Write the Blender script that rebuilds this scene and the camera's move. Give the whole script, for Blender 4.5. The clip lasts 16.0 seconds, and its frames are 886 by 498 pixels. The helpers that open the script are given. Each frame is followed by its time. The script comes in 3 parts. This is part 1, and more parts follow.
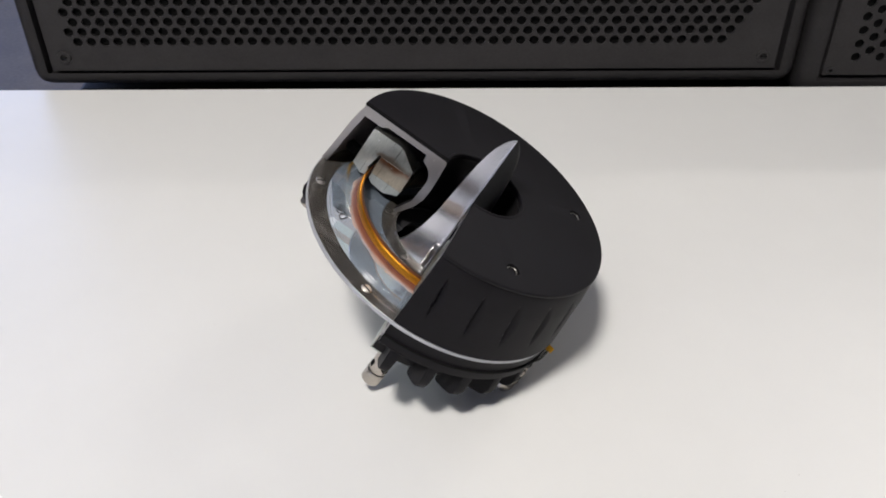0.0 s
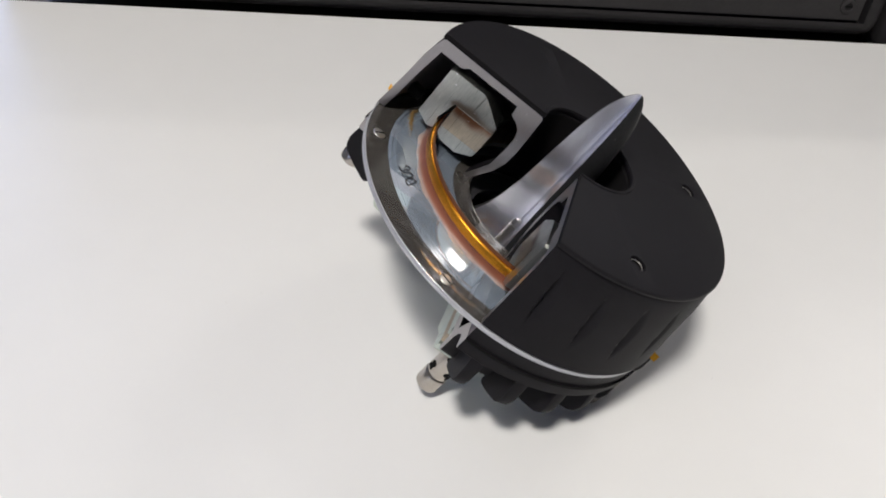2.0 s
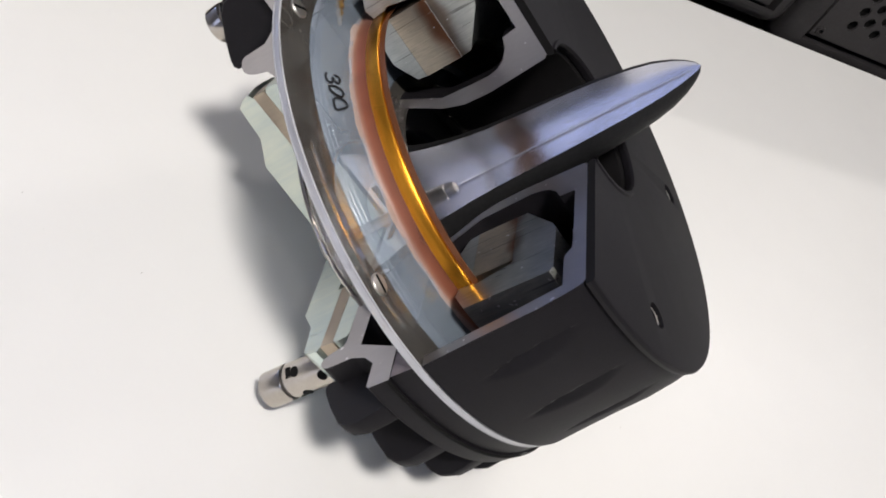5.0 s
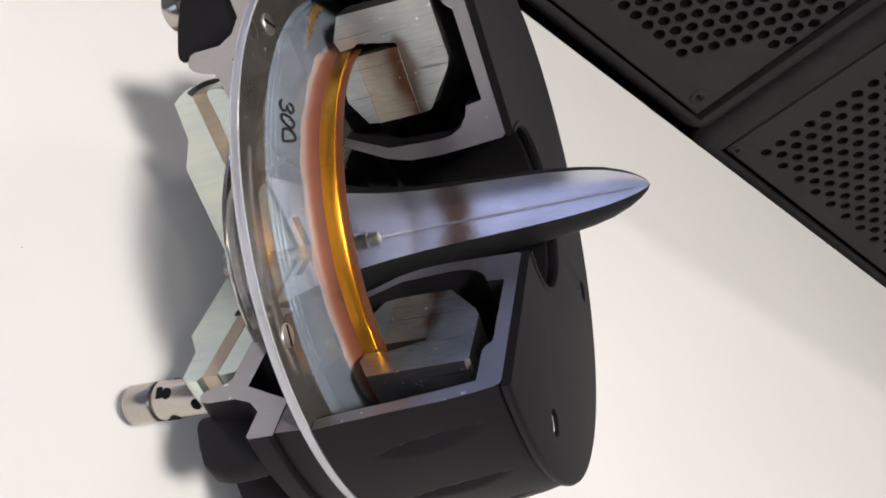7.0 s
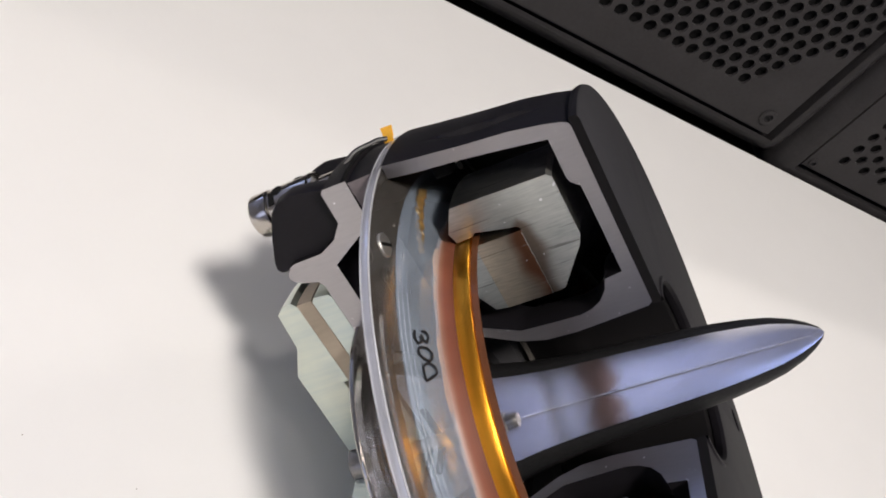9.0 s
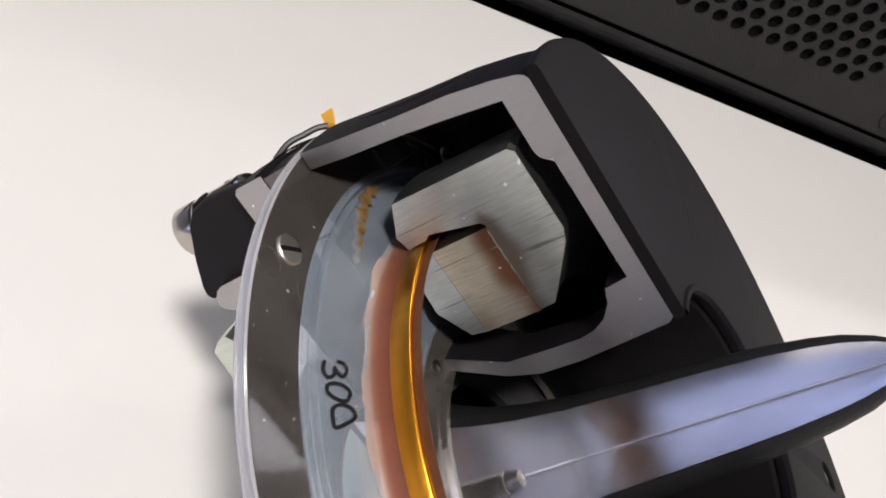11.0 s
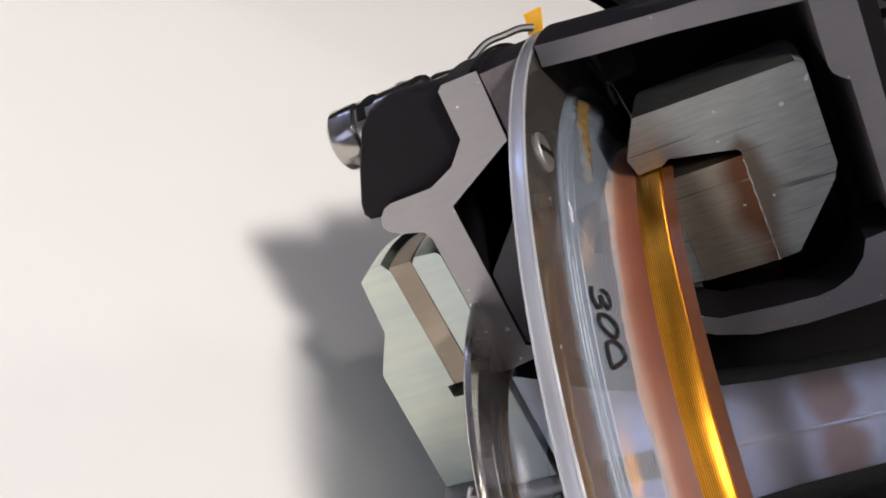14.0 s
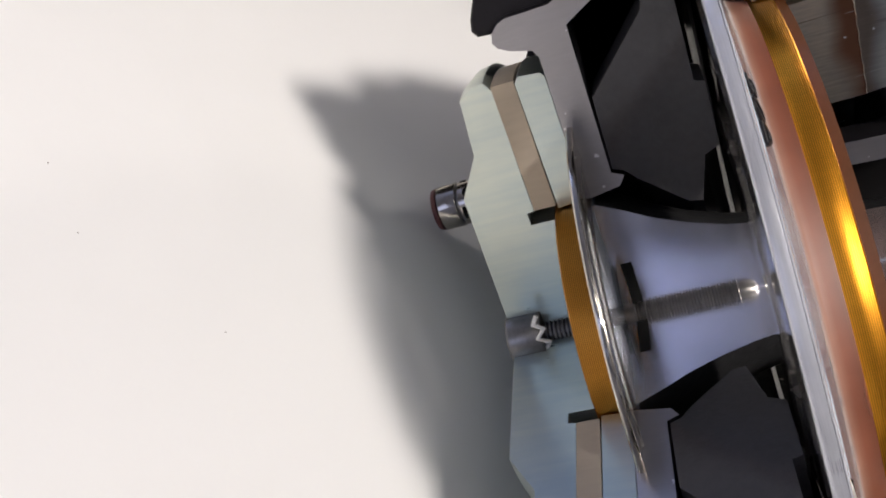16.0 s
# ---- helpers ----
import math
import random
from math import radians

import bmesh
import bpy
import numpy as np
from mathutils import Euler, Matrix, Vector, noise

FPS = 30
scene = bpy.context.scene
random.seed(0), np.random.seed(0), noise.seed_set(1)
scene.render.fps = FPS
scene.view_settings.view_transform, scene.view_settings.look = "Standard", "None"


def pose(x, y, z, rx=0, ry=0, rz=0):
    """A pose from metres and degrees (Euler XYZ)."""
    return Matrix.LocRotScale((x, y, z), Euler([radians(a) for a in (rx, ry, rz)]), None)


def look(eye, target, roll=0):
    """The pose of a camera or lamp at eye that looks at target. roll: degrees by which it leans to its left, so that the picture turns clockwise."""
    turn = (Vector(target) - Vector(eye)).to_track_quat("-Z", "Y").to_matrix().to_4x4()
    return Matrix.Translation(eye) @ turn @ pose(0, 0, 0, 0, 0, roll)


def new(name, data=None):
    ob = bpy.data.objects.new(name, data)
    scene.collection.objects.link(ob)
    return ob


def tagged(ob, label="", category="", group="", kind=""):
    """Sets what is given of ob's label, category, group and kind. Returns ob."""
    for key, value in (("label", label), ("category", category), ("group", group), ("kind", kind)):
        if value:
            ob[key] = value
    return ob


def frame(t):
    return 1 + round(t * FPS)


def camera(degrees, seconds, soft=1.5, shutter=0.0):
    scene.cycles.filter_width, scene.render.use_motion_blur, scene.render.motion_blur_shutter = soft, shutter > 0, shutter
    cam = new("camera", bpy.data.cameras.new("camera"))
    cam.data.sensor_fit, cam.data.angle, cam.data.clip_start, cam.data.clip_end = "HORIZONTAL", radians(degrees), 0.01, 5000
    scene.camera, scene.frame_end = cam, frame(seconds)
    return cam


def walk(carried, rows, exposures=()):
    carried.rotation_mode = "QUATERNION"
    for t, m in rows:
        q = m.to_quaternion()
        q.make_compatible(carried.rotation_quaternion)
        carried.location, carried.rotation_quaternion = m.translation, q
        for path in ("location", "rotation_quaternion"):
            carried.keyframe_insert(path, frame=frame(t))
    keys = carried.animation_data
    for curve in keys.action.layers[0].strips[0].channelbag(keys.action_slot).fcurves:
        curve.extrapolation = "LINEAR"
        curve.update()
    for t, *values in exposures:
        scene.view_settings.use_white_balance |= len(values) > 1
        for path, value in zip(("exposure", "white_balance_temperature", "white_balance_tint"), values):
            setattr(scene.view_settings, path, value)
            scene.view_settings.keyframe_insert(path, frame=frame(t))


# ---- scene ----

# the camera and its walk: seconds, place in metres, turn in degrees
cam = camera(52.91, 16.0, soft=1.85)
ROWS = [
    (0.0, -0.0167, -0.309, 0.2894, 52.2, 0.2, -0.16),
    (0.5, -0.0198, -0.3005, 0.2847, 51.75, 0.38, 0.33),
    (1.0, -0.0309, -0.2835, 0.2758, 51.08, -0.0, -0.15),
    (1.5, -0.0446, -0.2634, 0.2605, 49.79, -1.21, -0.29),
    (2.0, -0.0608, -0.2388, 0.2486, 48.47, -3.56, -0.8),
    (2.5, -0.0671, -0.2127, 0.2335, 46.81, -7.4, -2.15),
    (3.0, -0.0729, -0.1929, 0.2229, 44.8, -11.13, -2.59),
    (3.5, -0.0796, -0.1775, 0.2128, 43.68, -14.25, -2.68),
    (4.0, -0.0833, -0.1661, 0.2034, 42.43, -16.93, -3.01),
    (4.2, -0.086, -0.1622, 0.1997, 41.69, -18.27, -2.93),
    (6.3, -0.1037, -0.1335, 0.1765, 41.02, -35.88, -2.71),
    (6.5, -0.1014, -0.136, 0.1764, 39.86, -37.11, -0.76),
    (7.0, -0.1041, -0.1345, 0.1829, 39.12, -39.67, 1.82),
    (7.5, -0.1184, -0.1216, 0.1875, 40.92, -39.02, 0.58),
    (8.0, -0.1245, -0.1122, 0.1907, 42.65, -36.45, -2.22),
    (8.5, -0.1268, -0.1003, 0.1868, 43.65, -33.9, -4.8),
    (8.7, -0.1267, -0.097, 0.1836, 43.4, -33.12, -5.03),
    (10.8, -0.0849, -0.0749, 0.1662, 43.44, -24.38, -0.23),
    (11.0, -0.0831, -0.074, 0.1648, 44.16, -24.21, 0.29),
    (11.5, -0.0847, -0.068, 0.1562, 44.4, -24.16, 1.11),
    (12.0, -0.0843, -0.0634, 0.1483, 43.97, -24.39, 2.0),
    (12.5, -0.088, -0.0615, 0.1484, 43.7, -25.13, 2.27),
    (13.0, -0.0942, -0.063, 0.1378, 43.52, -26.8, 2.02),
    (13.5, -0.0997, -0.066, 0.1319, 43.45, -29.14, 1.53),
    (14.0, -0.1073, -0.0673, 0.1291, 43.61, -31.0, 0.71),
    (14.5, -0.1136, -0.0696, 0.1248, 43.27, -32.61, -0.05),
    (15.0, -0.1209, -0.0755, 0.1178, 43.01, -34.5, -0.21),
    (15.5, -0.1237, -0.0791, 0.1139, 42.66, -36.72, -0.69),
    (16.0, -0.1238, -0.0843, 0.1056, 41.94, -37.79, -1.32),
]
walk(cam, [(t, pose(x, y, z, rx, ry, rz)) for t, x, y, z, rx, ry, rz in ROWS],
     exposures=[(0.0, 0.12, 6750, 10), (2.0, 0.08, 6750, 10), (4.2, 0.18, 6700, 10.5), (6.3, 0.49, 6950, 12), (6.8, 0.38, 6950, 12.5), (7.5, 0.35, 6950, 13), (16.0, 0.34, 6950, 13.5)])

# ---- light: a lit work room with ceiling lamps ----
world = bpy.data.worlds.new("room_air")
scene.world = world
world.use_nodes = True
world.node_tree.nodes["Background"].inputs[0].default_value = (0.80, 0.84, 1.0, 1)
world.node_tree.nodes["Background"].inputs[1].default_value = 0.3


def area_lamp(name, eye, target, sx, sy, watts, colour):
    data = bpy.data.lights.new(name, "AREA")
    data.shape, data.size, data.size_y, data.energy, data.color = "RECTANGLE", sx, sy, watts, colour
    ob = new(name, data)
    ob.matrix_world = look(eye, target)
    return ob


area_lamp("ceiling_lamp_key", (-0.31, -0.82, 1.84), (-0.05, 0.02, 0.05), 0.26, 0.20, 34.0, (1.0, 0.985, 0.965))
area_lamp("ceiling_lamp_tube", (2.8, 2.5, 1.84), (2.8, 2.5, 0), 1.6, 0.08, 8.0, (1.0, 0.98, 0.97))
area_lamp("ceiling_lamp_long", (1.6, 1.33, 1.84), (1.6, 1.33, 0), 0.6, 0.13, 11.0, (1.0, 0.98, 0.96))
area_lamp("ceiling_lamp_rear", (-1.1, -0.9, 1.84), (-1.1, -0.9, 0), 1.2, 0.3, 4.0, (1.0, 0.98, 0.96))
area_lamp("window_light_east", (1.9, 1.5, 0.80), (0, 0, 0.1), 0.8, 0.5, 4.0, (0.86, 0.88, 1.0))
area_lamp("window_light_north", (-1.7, 3.9, 1.08), (-0.2, 0, 0.5), 4.0, 1.4, 82.0, (0.38, 0.52, 1.0))
area_lamp("window_light_west", (-3.85, -2.5, 1.05), (0, 0, 0.2), 2.6, 1.4, 14.0, (0.52, 0.63, 1.0))


# ---- materials ----
LEAN = (29.498, 8.041, 72.986)  # how the driver leans, in degrees
def links(m):
    return m.node_tree.nodes, m.node_tree.links


def material(name, colour, rough=0.5, metal=0.0, vary=0.15, scale=60.0, stretch=(1, 1, 1), bump=0.0, bump_scale=600.0, rough_vary=0.1, tint=None, coat=0.0, grain=False):
    """A surface with colour and gloss that vary at two scales, and fine relief."""
    m = bpy.data.materials.new(name)
    m.use_nodes = True
    n, l = links(m)
    b = n["Principled BSDF"]
    b.inputs["Metallic"].default_value = metal
    b.inputs["Coat Weight"].default_value = coat
    if metal == 0 and max(colour) < 0.03:
        b.inputs["Specular IOR Level"].default_value = 0.17
    where = n.new("ShaderNodeTexCoord")
    put = n.new("ShaderNodeMapping")
    put.inputs["Scale"].default_value = stretch
    if grain:
        lean = n.new("ShaderNodeMapping")
        lean.vector_type = "TEXTURE"
        lean.inputs["Location"].default_value = (0, 0, 0.094 * 0.87)
        lean.inputs["Rotation"].default_value = [radians(a) for a in LEAN]
        l.new(where.outputs["Object"], lean.inputs["Vector"])
        l.new(lean.outputs[0], put.inputs["Vector"])
    else:
        l.new(where.outputs["Object"], put.inputs["Vector"])
    big, fine = n.new("ShaderNodeTexNoise"), n.new("ShaderNodeTexNoise")
    big.inputs["Scale"].default_value, fine.inputs["Scale"].default_value = scale, scale * (4 if grain else 12)
    big.inputs["Detail"].default_value, fine.inputs["Detail"].default_value = 5, 3
    l.new(lean.outputs[0] if grain else put.outputs[0], big.inputs["Vector"])
    l.new(put.outputs[0], fine.inputs["Vector"])
    both = n.new("ShaderNodeMix")
    both.inputs[0].default_value = 0.3 if grain else 0.45
    l.new(big.outputs["Fac"], both.inputs[2])
    l.new(fine.outputs["Fac"], both.inputs[3])
    ramp = n.new("ShaderNodeValToRGB")
    lo = [max(0, c * (1 - vary)) for c in colour]
    hi = [min(1, c * (1 + vary)) for c in (tint or colour)]
    ramp.color_ramp.elements[0].position, ramp.color_ramp.elements[1].position = 0.3, 0.7
    ramp.color_ramp.elements[0].color, ramp.color_ramp.elements[1].color = (*lo, 1), (*hi, 1)
    l.new(both.outputs[0], ramp.inputs[0])
    l.new(ramp.outputs[0], b.inputs["Base Color"])
    span = n.new("ShaderNodeMapRange")
    span.inputs["To Min"].default_value, span.inputs["To Max"].default_value = max(0.02, rough - rough_vary), min(1, rough + rough_vary)
    l.new(both.outputs[0], span.inputs["Value"])
    l.new(span.outputs[0], b.inputs["Roughness"])
    if bump:
        grit, relief = n.new("ShaderNodeTexNoise"), n.new("ShaderNodeBump")
        grit.inputs["Scale"].default_value = bump_scale
        l.new(put.outputs[0], grit.inputs["Vector"])
        relief.inputs["Strength"].default_value, relief.inputs["Distance"].default_value = bump, 0.0004
        l.new(grit.outputs["Fac"], relief.inputs["Height"])
        l.new(relief.outputs[0], b.inputs["Normal"])
    return m


def clear_plastic(name, tint, gloss_rough=0.04, milk=0.0, milk_colour=(0.8, 0.82, 0.85), specks=0.0):
    """Thin clear sheet: see-through, with a mirror gloss that grows at grazing angles, and a little milkiness."""
    m = bpy.data.materials.new(name)
    m.use_nodes = True
    n, l = links(m)
    n.remove(n["Principled BSDF"])
    out = n["Material Output"]
    see, gloss, mix, fres = n.new("ShaderNodeBsdfTransparent"), n.new("ShaderNodeBsdfGlossy"), n.new("ShaderNodeMixShader"), n.new("ShaderNodeFresnel")
    see.inputs[0].default_value = (*tint, 1)
    gloss.inputs["Roughness"].default_value = gloss_rough
    fres.inputs["IOR"].default_value = 1.55
    l.new(fres.outputs[0], mix.inputs[0])
    body = see.outputs[0]
    if milk:
        haze, blend = n.new("ShaderNodeBsdfDiffuse"), n.new("ShaderNodeMixShader")
        haze.inputs[0].default_value = (*milk_colour, 1)
        cloud, span = n.new("ShaderNodeTexNoise"), n.new("ShaderNodeMapRange")
        cloud.inputs["Scale"].default_value, cloud.inputs["Detail"].default_value = 90, 6
        span.inputs["To Min"].default_value, span.inputs["To Max"].default_value = milk * 0.5, milk * 1.5
        where = n.new("ShaderNodeTexCoord")
        l.new(where.outputs["Object"], cloud.inputs["Vector"])
        l.new(cloud.outputs["Fac"], span.inputs["Value"])
        dust, keep, add = n.new("ShaderNodeTexNoise"), n.new("ShaderNodeMapRange"), n.new("ShaderNodeMath")
        dust.inputs["Scale"].default_value, dust.inputs["Detail"].default_value = 900, 2
        keep.inputs["From Min"].default_value, keep.inputs["From Max"].default_value, keep.inputs["To Max"].default_value = 0.70, 0.76, specks
        l.new(where.outputs["Object"], dust.inputs["Vector"])
        l.new(dust.outputs["Fac"], keep.inputs["Value"])
        l.new(span.outputs[0], add.inputs[0])
        l.new(keep.outputs[0], add.inputs[1])
        l.new(add.outputs[0], blend.inputs[0])
        l.new(see.outputs[0], blend.inputs[1])
        l.new(haze.outputs[0], blend.inputs[2])
        body = blend.outputs[0]
    l.new(body, mix.inputs[1])
    l.new(gloss.outputs[0], mix.inputs[2])
    l.new(mix.outputs[0], out.inputs["Surface"])
    return m


BLACK = material("black_powder_coat", (0.0072, 0.0064, 0.0082), 0.58, 0, 0.25, 80, bump=0.10, bump_scale=2600, rough_vary=0.06)
# darker copy of the black coat, with the throat's shade put into it
THROAT = material("shade_darkened_black", (0.0045, 0.004, 0.0045), 0.75, 0, 0.3, 70, bump=0.1, bump_scale=1500)
PHASING = material("dark_phasing_plastic", (0.030, 0.029, 0.032), 0.55, 0, 0.3, 70, bump=0.2, bump_scale=1500)
# lighter copy of the black: stray light in the cavity put into the colour
BLACK_IN = material("lightened_black", (0.12, 0.10, 0.107), 0.6, 0, 0.3, 70, bump=0.2, bump_scale=1500)
RUBBER = material("dark_plastic", (0.016, 0.016, 0.017), 0.5, 0, 0.3, 90, bump=0.3, bump_scale=900)
ALU = material("sawn_aluminium", (0.42, 0.40, 0.40), 0.36, 1.0, 0.10, 60, (6, 6, 1), bump=0.10, bump_scale=700, rough_vary=0.09, grain=True)


def sawn(name, grey, warm, brown_tone, rough, middle, reach, much=0.92, lines=1.0, vary=0.24):
    """Sawn metal with brown zones about one height of the axis, fine saw lines and bright scratches."""
    m = material(name, grey, rough, 1.0, vary, 70, (9, 9, 0.9), bump=0.05 if lines else 0.0, bump_scale=300, rough_vary=0.10 if lines else 0.02, tint=warm, grain=True)
    n, l = links(m)
    b = n["Principled BSDF"]
    lean = [x for x in n if x.bl_idname == "ShaderNodeMapping" and x.vector_type == "TEXTURE"][0]
    colour = b.inputs["Base Color"].links[0].from_socket

    def calc(kind, a, c):
        k = n.new("ShaderNodeMath")
        k.operation = kind
        for i, v in enumerate((a, c)):
            if isinstance(v, (int, float)):
                k.inputs[i].default_value = v
            else:
                l.new(v, k.inputs[i])
        return k.outputs[0]

    def noise(scale, stretch=(1, 1, 1), detail=2):
        put, tex = n.new("ShaderNodeMapping"), n.new("ShaderNodeTexNoise")
        put.inputs["Scale"].default_value = stretch
        tex.inputs["Scale"].default_value, tex.inputs["Detail"].default_value = scale, detail
        l.new(lean.outputs[0], put.inputs["Vector"])
        l.new(put.outputs[0], tex.inputs["Vector"])
        return tex.outputs["Fac"]

    def step(value, lo, hi):
        k = n.new("ShaderNodeMapRange")
        k.interpolation_type = "SMOOTHSTEP"
        k.inputs["From Min"].default_value, k.inputs["From Max"].default_value = lo, hi
        l.new(value, k.inputs["Value"])
        return k.outputs[0]

    def blend(fac, under, over):
        k = n.new("ShaderNodeMix")
        k.data_type = "RGBA"
        l.new(fac, k.inputs[0])
        l.new(under, k.inputs[6])
        k.inputs[7].default_value = (*over, 1)
        return k.outputs[2]

    split = n.new("ShaderNodeSeparateXYZ")
    l.new(lean.outputs[0], split.inputs[0])
    off = calc("ABSOLUTE", calc("SUBTRACT", split.outputs[2], middle), 0)
    off = calc("DIVIDE", off, reach)
    wide = calc("SQRT", calc("ADD", calc("MULTIPLY", split.outputs[0], split.outputs[0]), calc("MULTIPLY", split.outputs[1], split.outputs[1])), 0)
    off = calc("ADD", off, calc("MULTIPLY", step(wide, 0.0425, 0.0475), 1.3))
    patch = calc("MULTIPLY", noise(95, (1, 1, 0.8), 1), 2.4)
    zone = step(calc("SUBTRACT", patch, off), 0.25, 1.15)
    colour = blend(calc("MULTIPLY", zone, much), colour, brown_tone)
    dark = step(noise(150, (7, 7, 0.22)), 0.645, 0.685)
    colour = blend(calc("MULTIPLY", dark, 0.6 * lines), colour, (0.06, 0.05, 0.045))
    bright = step(noise(190, (7, 7, 0.5)), 0.71, 0.78)
    colour = blend(calc("MULTIPLY", bright, 0.5 * lines), colour, (0.78, 0.76, 0.72))
    l.new(colour, b.inputs["Base Color"])
    return m


ALU_PLUG = sawn("turned_aluminium", (0.78, 0.785, 0.86), (0.84, 0.84, 0.89), (0.56, 0.37, 0.25), 0.25, -0.0165, 0.0034, 0.6, 0.0, 0.06)
STEEL = sawn("sawn_steel", (0.36, 0.39, 0.385), (0.54, 0.55, 0.51), (0.17, 0.11, 0.07), 0.30, -0.0160, 0.0030, 0.8)
MAGNET = sawn("sawn_magnet", (0.33, 0.31, 0.27), (0.60, 0.50, 0.37), (0.20, 0.075, 0.035), 0.30, -0.0160, 0.0036)
ZINC = material("zinc_plate", (0.44, 0.54, 0.56), 0.29, 0.9, 0.05, 34, (5, 5, 0.5), bump=0.02, bump_scale=400, tint=(0.66, 0.69, 0.59), rough_vary=0.06, grain=True)


def brushed(m, amount):
    """Lets the gloss of saw lines that run along the driver's axis spread across them."""
    n, l = links(m)
    face, cross = n.new("ShaderNodeNewGeometry"), n.new("ShaderNodeVectorMath")
    cross.operation = "CROSS_PRODUCT"
    cross.inputs[1].default_value = Euler([radians(a) for a in LEAN]).to_matrix() @ Vector((0, 0, 1))
    l.new(face.outputs["True Normal"], cross.inputs[0])
    b = n["Principled BSDF"]
    b.inputs["Anisotropic"].default_value = amount
    l.new(cross.outputs[0], b.inputs["Tangent"])


def filings(m, much):
    """Bright crumbs and nicks of bare metal, few and small."""
    n, l = links(m)
    where, dust, keep, mix = n.new("ShaderNodeTexCoord"), n.new("ShaderNodeTexNoise"), n.new("ShaderNodeMapRange"), n.new("ShaderNodeMix")
    dust.inputs["Scale"].default_value, dust.inputs["Detail"].default_value = 700, 1
    keep.inputs["From Min"].default_value, keep.inputs["From Max"].default_value, keep.inputs["To Max"].default_value = 0.745, 0.77, much
    mix.data_type = "RGBA"
    mix.inputs[7].default_value = (0.95, 0.95, 0.96, 1)
    b = n["Principled BSDF"]
    colour = b.inputs["Base Color"].links[0].from_socket
    l.new(where.outputs["Object"], dust.inputs["Vector"])
    l.new(dust.outputs["Fac"], keep.inputs["Value"])
    l.new(keep.outputs[0], mix.inputs[0])
    l.new(colour, mix.inputs[6])
    l.new(mix.outputs[2], b.inputs["Base Color"])


for metal in (ALU, STEEL, MAGNET):
    filings(metal, 0.9)
for metal, amount in ((ALU, 0.7), (ALU_PLUG, 0.75), (STEEL, 0.7), (MAGNET, 0.6), (ZINC, 0.6)):
    brushed(metal, amount)
TAN = material("tan_magnet_ring", (0.44, 0.36, 0.27), 0.5, 0.35, 0.12, 40, (7, 7, 1), bump=0.1, bump_scale=500, grain=True)
NICKEL = material("nickel", (0.50, 0.46, 0.41), 0.17, 1.0, 0.10, 80, rough_vary=0.06)
HEAD = material("dull_nickel", (0.66, 0.64, 0.60), 0.42, 1.0, 0.1, 200)
SCREW = material("screw_steel", (0.30, 0.285, 0.27), 0.32, 1.0, 0.2, 120, rough_vary=0.08)


def wound(name, colour, rough, turns_per_mm):
    """Metal wire wound in close turns about the driver's axis."""
    m = material(name, colour, rough, 1.0, 0.14, 90, (3, 3, 0.4), rough_vary=0.05, grain=True)
    n, l = links(m)
    lean = [x for x in n if x.bl_idname == "ShaderNodeMapping" and x.vector_type == "TEXTURE"][0]
    wave, relief = n.new("ShaderNodeTexWave"), n.new("ShaderNodeBump")
    wave.bands_direction, wave.wave_profile = "Z", "SIN"
    wave.inputs["Scale"].default_value = turns_per_mm * 1000 * 2 * math.pi / 20
    l.new(lean.outputs[0], wave.inputs["Vector"])
    relief.inputs["Strength"].default_value, relief.inputs["Distance"].default_value = 0.45, 0.00004
    l.new(wave.outputs["Fac"], relief.inputs["Height"])
    l.new(relief.outputs[0], n["Principled BSDF"].inputs["Normal"])
    # shade in the gaps between the turns, multiplied into the colour
    gap, tone = n.new("ShaderNodeMapRange"), n.new("ShaderNodeMix")
    gap.inputs["From Max"].default_value, gap.inputs["To Min"].default_value = 0.5, 0.48
    tone.data_type, tone.blend_type = "RGBA", "MULTIPLY"
    tone.inputs[0].default_value = 1.0
    colour = n["Principled BSDF"].inputs["Base Color"].links[0].from_socket
    l.new(wave.outputs["Fac"], gap.inputs["Value"])
    l.new(colour, tone.inputs[6])
    l.new(gap.outputs[0], tone.inputs[7])
    l.new(tone.outputs[2], n["Principled BSDF"].inputs["Base Color"])
    return m


COPPER = wound("gold_wire", (0.80, 0.335, 0.032), 0.32, 4.4)
BROWN_WIRE = wound("brown_wire", (0.62, 0.27, 0.045), 0.36, 3.6)
TABLE = material("white_laminate", (0.74, 0.735, 0.725), 0.38, 0, 0.015, 4, bump=0.03, bump_scale=900, rough_vary=0.04)
WALL = material("wall_paint", (0.58, 0.57, 0.56), 0.8, 0, 0.05, 3)
CEILING = material("white_ceiling_paint", (0.78, 0.78, 0.77), 0.85, 0, 0.03, 3)
FLOOR = material("grey_brown_floor", (0.13, 0.105, 0.08), 0.6, 0, 0.35, 9)
CABINET = material("black_cabinet_paint", (0.022, 0.0205, 0.0215), 0.5, 0, 0.25, 60, bump=0.5, bump_scale=420, rough_vary=0.08)
GRILLE = material("black_sheet_metal", (0.029, 0.027, 0.028), 0.48, 0, 0.2, 50, bump=0.12, bump_scale=1500, rough_vary=0.06)
# near-black of foam, also put where holes, slots and grooves would be in shade
VOID = material("foam_and_hole_black", (0.004, 0.004, 0.004), 0.9, 0, 0.3, 60)
TAPE = material("amber_tape", (0.85, 0.42, 0.02), 0.3, 0, 0.12, 90)
WIRE = material("tinned_lead", (0.07, 0.07, 0.07), 0.45, 0.8, 0.3, 300)
INK = material("black_marker_ink", (0.012, 0.012, 0.014), 0.5, 0, 0.2, 300)
